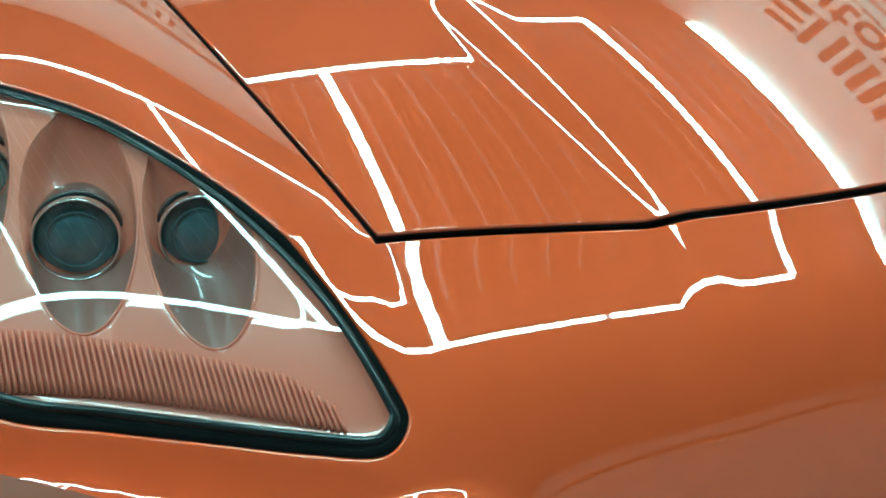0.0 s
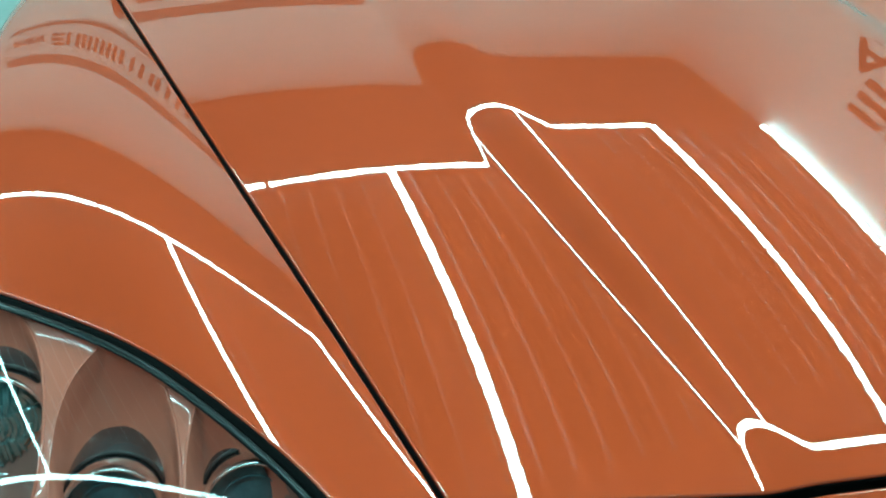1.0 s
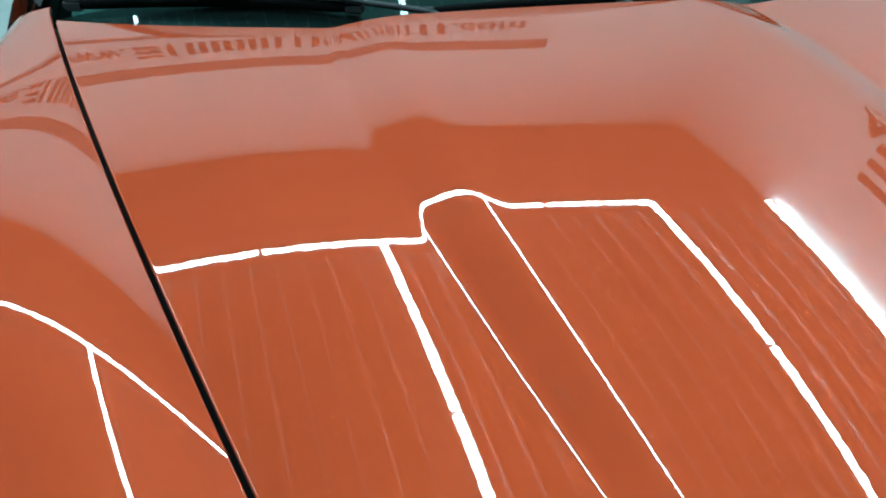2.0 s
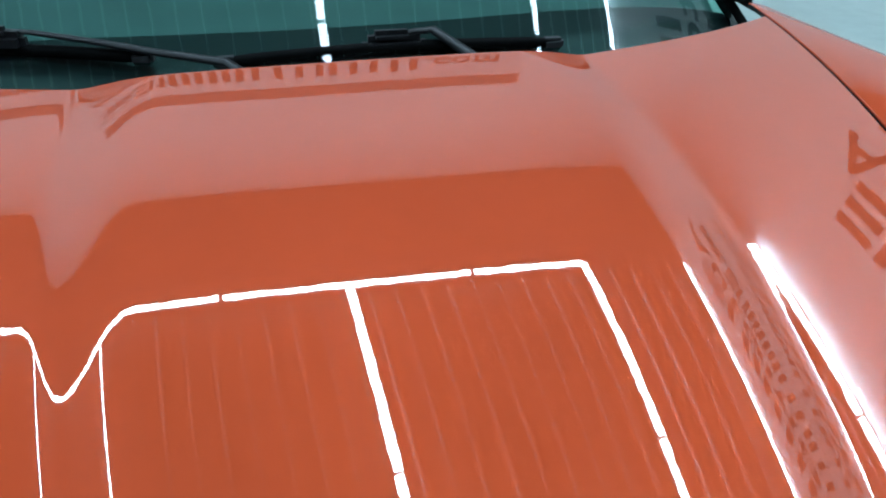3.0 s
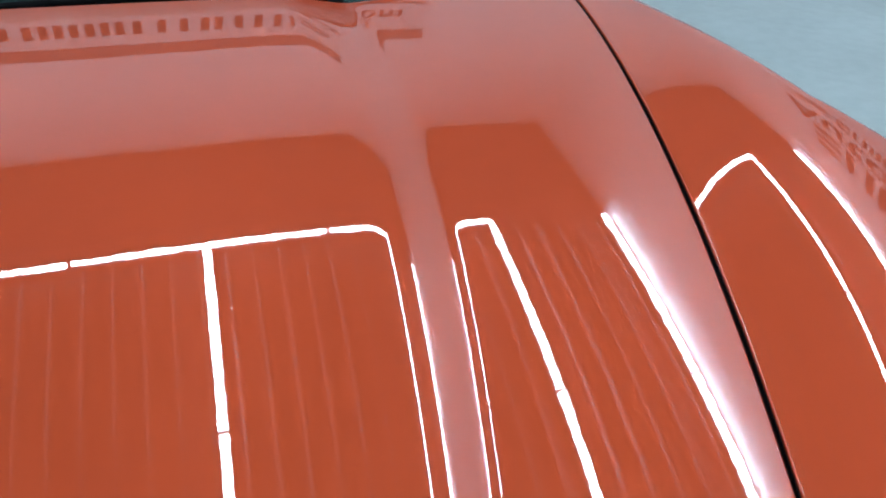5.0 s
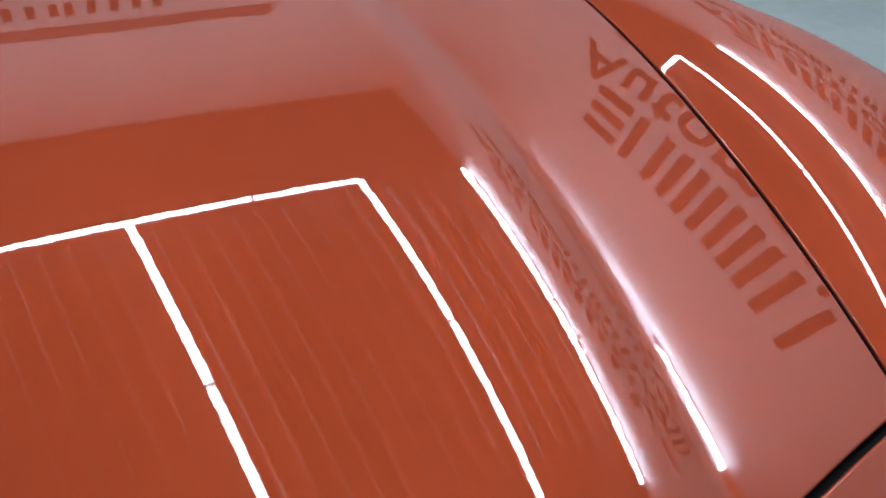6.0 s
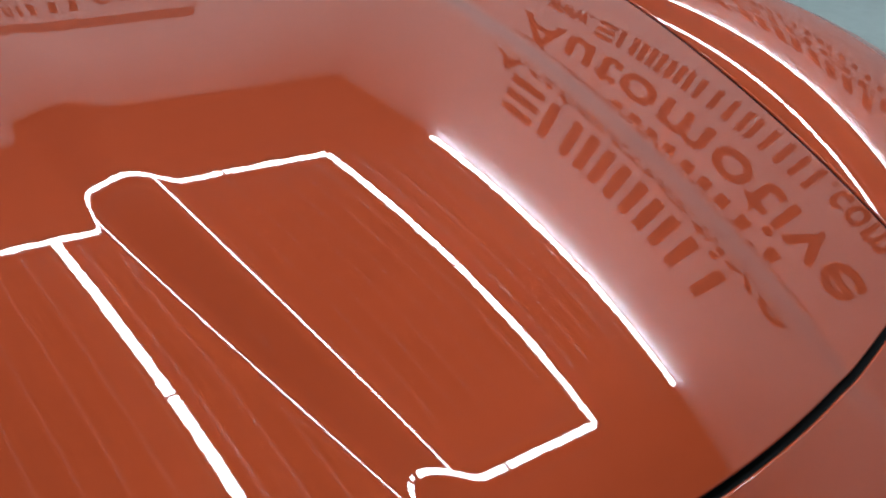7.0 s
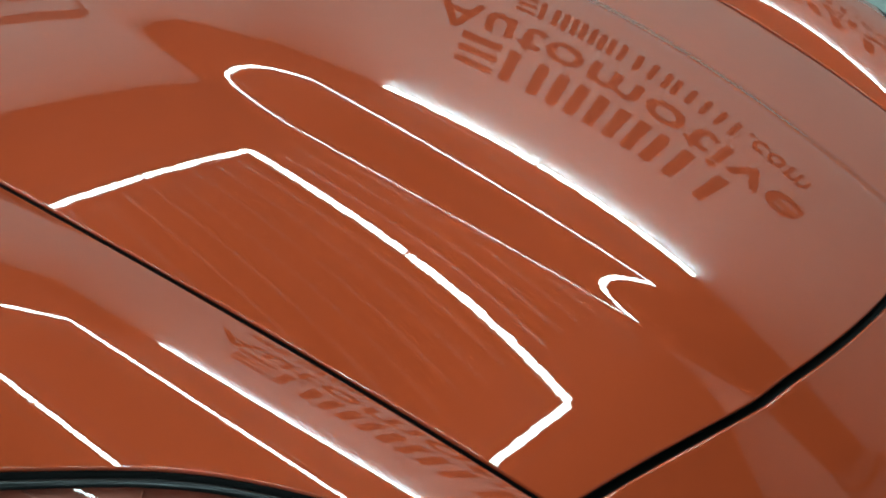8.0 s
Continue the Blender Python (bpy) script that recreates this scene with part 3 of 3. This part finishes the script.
    for k in range(68):
        x = 0.478 + 0.0041 * k
        top = np.array([x, -0.031 + (x - 0.502) * (0.445 if x > 0.502 else 1.0)])
        bot = np.array([x - 0.004, -0.066 + (x - 0.494) * 0.40])
        while not inside(bot[0:1], bot[1:2], bound)[0] and np.hypot(*(bot - top)) > 0.006:
            bot = bot * 0.85 + top * 0.15
        path = []
        for t in np.linspace(0, 1, 5):
            p = top * (1 - t) + bot * t
            d = edge_distance(p[0:1], p[1:2], inset(LAMP_R, 0.0095))
            path.append(Vector((sgn * p[0], p[1], float((lens_z(p[0:1], p[1:2]) - housing_drop(p[0:1], p[1:2], d))[0]) + 0.0016)))
        vs, f = tube_mesh(path, 0.00135, 8, 2.3)
        mesh_object("rib", vs, f, HOUSING, None, light)
    return light


headlight(-1)
headlight(1)


def wheel(x, y):
    w = new("wheel")
    w.parent = car
    sg = 1 if x > 0 else -1
    prof = [(0.215, -0.10), (0.29, -0.105), (0.312, -0.08), (0.315, 0.0), (0.312, 0.08), (0.29, 0.105), (0.215, 0.10)]
    vs = [(x + sg * h, y + r * math.cos(a), 0.315 + r * math.sin(a)) for r, h in prof for a in np.linspace(0, 2 * math.pi, 49)[:-1]]
    mesh_object("tyre", vs, grid_faces(7, 48, True), TYRE, None, w, "black rubber tyre")
    bm = bmesh.new()
    for k in range(5):
        a = 2 * math.pi * k / 5
        block(bm, (0.03, 0.055, 0.20), (x + sg * 0.07, y + 0.11 * math.sin(a), 0.315 + 0.11 * math.cos(a)), Matrix.Rotation(-a, 3, "X"), 0.006)
    bmesh.ops.create_cone(bm, cap_ends=True, segments=32, radius1=0.21, radius2=0.21, depth=0.02, matrix=Matrix.Translation((x - sg * 0.02, y, 0.315)) @ Matrix.Rotation(math.pi / 2, 4, "Y"))
    part("rim", bm, ALLOY, w, "five-spoke alloy rim")


for x in (-WHEEL_X, WHEEL_X):
    for y in WHEEL_Y:
        wheel(x, y)


# ---- the room ----
def room_object(ob, label="", category="", kind="structure", group=""):
    ob.matrix_world = TURN
    return tagged(ob, label, category, group, kind)


def slab(name, lo, hi, mat, label, category):
    bm = bmesh.new()
    block(bm, [b - a for a, b in zip(lo, hi)], [(a + b) / 2 for a, b in zip(lo, hi)])
    return room_object(part(name, bm, mat), label, category)


slab("floor", (X_LEFT - 0.3, Y_FRONT - 0.3, -0.2), (X_RIGHT + 0.3, Y_REAR + 0.3, 0.0), FLOOR, "glossy pale grey epoxy floor", "floor")
slab("wall_rear", (X_LEFT - 0.2, Y_REAR, 0), (X_RIGHT + 0.2, Y_REAR + 0.2, Z_TOP), WALL, "plain white painted wall", "wall")
slab("wall_front", (X_LEFT - 0.2, Y_FRONT - 0.2, 0), (X_RIGHT + 0.2, Y_FRONT, Z_TOP), SHUTTER, "plain grey painted wall", "wall")
slab("wall_right", (X_RIGHT, Y_FRONT, 0), (X_RIGHT + 0.2, Y_REAR, Z_TOP), WALL, "plain white painted wall with black signs", "wall")
slab("wall_left", (X_LEFT - 0.2, Y_FRONT, 0), (X_LEFT, Y_REAR, Z_TOP), WALL, "plain white painted wall", "wall")
bm = bmesh.new()
block(bm, (X_RIGHT - X_LEFT + 0.4, Y_REAR - Y_FRONT + 0.4, 0.1), ((X_LEFT + X_RIGHT) / 2, (Y_REAR + Y_FRONT) / 2, Z_TOP + 0.05))
flat = len(bm.faces)
RIB_END = 0.55
x = X_LEFT + 0.15
while x < X_RIGHT - 0.1:
    block(bm, (0.017, ROOM["yF"] - 0.1 - RIB_END, 0.040), (x, (ROOM["yF"] - 0.1 + RIB_END) / 2, Z_TOP - 0.019))
    x += 0.25
for k, face in enumerate(bm.faces):
    face.material_index = int(k >= flat)
ceil = part("ceiling", bm, CEIL)
ceil.data.materials.append(RIB)
room_object(ceil, "dark ribbed metal sheet ceiling", "ceiling")


def light_tube(a, b):
    """One ceiling tube from a to b with its casing."""
    a, b = Vector(a), Vector(b)
    d = (b - a).normalized()
    s = Vector((0, 0, 1)).cross(d)
    turn = Matrix((d, s, Vector((0, 0, 1)))).transposed()
    lamp = tagged(new("light_tube"), "white ceiling light tube, switched on", "ceiling light", "ceiling light tubes")
    lamp.matrix_world = TURN @ Matrix.Translation((a + b) / 2) @ turn.to_4x4()
    length = (b - a).length - 0.044
    prof = [(0.038 * math.cos(w), -0.030 * math.sin(w)) for w in np.linspace(0, math.pi, 9)]
    vs = [(h, y, z - 0.055) for h in (-length / 2, length / 2) for y, z in prof]
    f = grid_faces(2, 9) + [tuple(range(9)), tuple(range(17, 8, -1))]
    mesh_object("diffuser", vs, f, TUBE, None, lamp, "glowing white diffuser", False)
    bm = bmesh.new()
    block(bm, (length + 0.008, 0.098, 0.05), (0, 0, -0.028), None, 0.004)
    part("casing", bm, CASE, lamp, "grey casing")
    return lamp


xT, yF, M, zc = ROOM["xT"], ROOM["yF"], ROOM["m"], Z_TOP - 0.028
for x in (xT - 1.5 * M, xT, xT + M):
    for k in (0, 1):
        light_tube((x, yF - k * M, zc), (x, yF - (k + 1) * M, zc))
for x in (X_RIGHT - 0.08, xT - 2.5 * M):
    for k in (0, 1):
        light_tube((x, yF - k * M, zc), (x, yF - (k + 1) * M, zc))
for y in (yF, yF - 2 * M):
    for a, b in ((-2.5, -1.5), (-1.5, -0.5), (-0.5, 0.5), (0.5, 1.0)):
        light_tube((xT + a * M, y, zc), (xT + b * M, y, zc))


# dark rail high on the front wall
slab("trim", (X_LEFT, Y_FRONT, 4.66), (X_RIGHT, Y_FRONT + 0.05, 4.74), RUBBER, "dark rail along the grey wall", "trim")


# signs: boards with plain bars, and the words that are no names
def fixed(sign, bm, on_rear):
    """Moves a shape drawn in x, z and depth y to its wall, and fixes it to its sign."""
    if on_rear:
        bmesh.ops.translate(bm, vec=(0, Y_REAR - 0.056, 0), verts=bm.verts)
    else:
        for v in bm.verts:
            v.co = (X_RIGHT - 0.0065 + v.co.y, -v.co.x, v.co.z)
    return bm


WIDTHS = {"stack": 1.0, "pair": 1.0, "triple": 1.25, "single": 0.42, "post": 0.8}


def bars(sign, start, end, z0, z1, kinds, on_rear):
    """Groups of plain bars, one group for each mark of the writing."""
    total = sum(WIDTHS[k] for k in kinds) + 0.2 * (len(kinds) - 1)
    step, x, h = (end - start) / total, start, z1 - z0
    for kind in kinds:
        w = WIDTHS[kind] * step
        t = 0.27 * step
        if kind == "stack":
            boxes = [(x + w / 2, z0 + h * f, w, h * 0.2) for f in (0.1, 0.5, 0.9)]
        else:
            at = {"pair": (0.14, 0.86), "triple": (0.12, 0.5, 0.88), "single": (0.5,), "post": (0.5,)}[kind]
            boxes = [(x + w * f, z0 + h / 2, t, h) for f in at]
        for cx, cz, bw, bh in boxes:
            bm = bmesh.new()
            block(bm, (bw, 0.012, bh), (cx, 0, cz), None, 0.003)
            part("bar", fixed(sign, bm, on_rear), INK, sign)
        x += w + 0.2 * step


def word(sign, text, start, end, z0, z1, on_rear):
    """One word in raised letters, drawn to fill its place on the wall."""
    curve = bpy.data.curves.new("lettering", "FONT")
    curve.body, curve.extrude, curve.offset, curve.space_character = text, 0.006, 0.010, 1.06
    ob = bpy.data.objects.new("lettering", curve)
    me = ob.to_mesh()
    bm = bmesh.new()
    bm.from_mesh(me)
    ob.to_mesh_clear()
    bpy.data.objects.remove(ob)
    lo = [min(v.co[i] for v in bm.verts) for i in (0, 1)]
    hi = [max(v.co[i] for v in bm.verts) for i in (0, 1)]
    for v in bm.verts:
        u, k = (v.co.x - lo[0]) / (hi[0] - lo[0]), (v.co.y - lo[1]) / (hi[1] - lo[1])
        v.co = (start + (end - start) * u, -v.co.z, z0 + (z1 - z0) * k)
    part("lettering", fixed(sign, bm, on_rear), INK, sign, "black raised lettering")


NAME = ["stack", "pair", "triple", "triple", "single", "post"]
bm = bmesh.new()
block(bm, (4.67, 0.05, 0.70), (0.035, Y_REAR - 0.025, 2.95), None, 0.006)
board = room_object(part("wall_sign", bm, BOARD), "long pale sign board with black writing on the wall", "sign", "thing")
# dark band imitating the shading at the board's top edge
bm = bmesh.new()
block(bm, (4.67, 0.075, 0.20), (0.035, Y_REAR - 0.0385, 3.40), None, 0.006)
part("top_shade", bm, TRIM_AND_SHADE, board, "dark band standing in for shade along the board's top")
bm = bmesh.new()
block(bm, (4.67, 0.06, 0.02), (0.035, Y_REAR - 0.03, 2.59), None, 0.003)
part("bottom_trim", bm, TRIM_AND_SHADE, board, "dark bottom trim")
word(board, "www.", -2.16, -1.50, 2.80, 2.98, True)
bars(board, -1.42, 1.33, 2.80, 3.08, NAME + ["pair", "pair", "post", "pair"], True)
word(board, ".com", 1.40, 2.12, 2.80, 2.98, True)
for k, (z0, z1) in enumerate(((3.46, 4.05), (2.97, 3.46), (2.54, 2.80))):
    row = room_object(new("wall_sign"), ("row of black bars", "black raised lettering of one word", "row of small black writing")[k] + " fixed to the white wall", "sign", "thing", "wall signs")
    if k == 0:
        bars(row, -3.88, -0.54, z0, z1, NAME, False)
    elif k == 1:
        word(row, "Automotive", -4.30, -0.05, z0, z1, False)
    else:
        word(row, "www.", -4.05, -3.50, z0, z0 + 0.19, False)
        bars(row, -3.42, -1.02, z0, z1, NAME + ["pair", "pair", "post", "pair"], False)
        word(row, ".com", -0.94, -0.27, z0, z0 + 0.19, False)
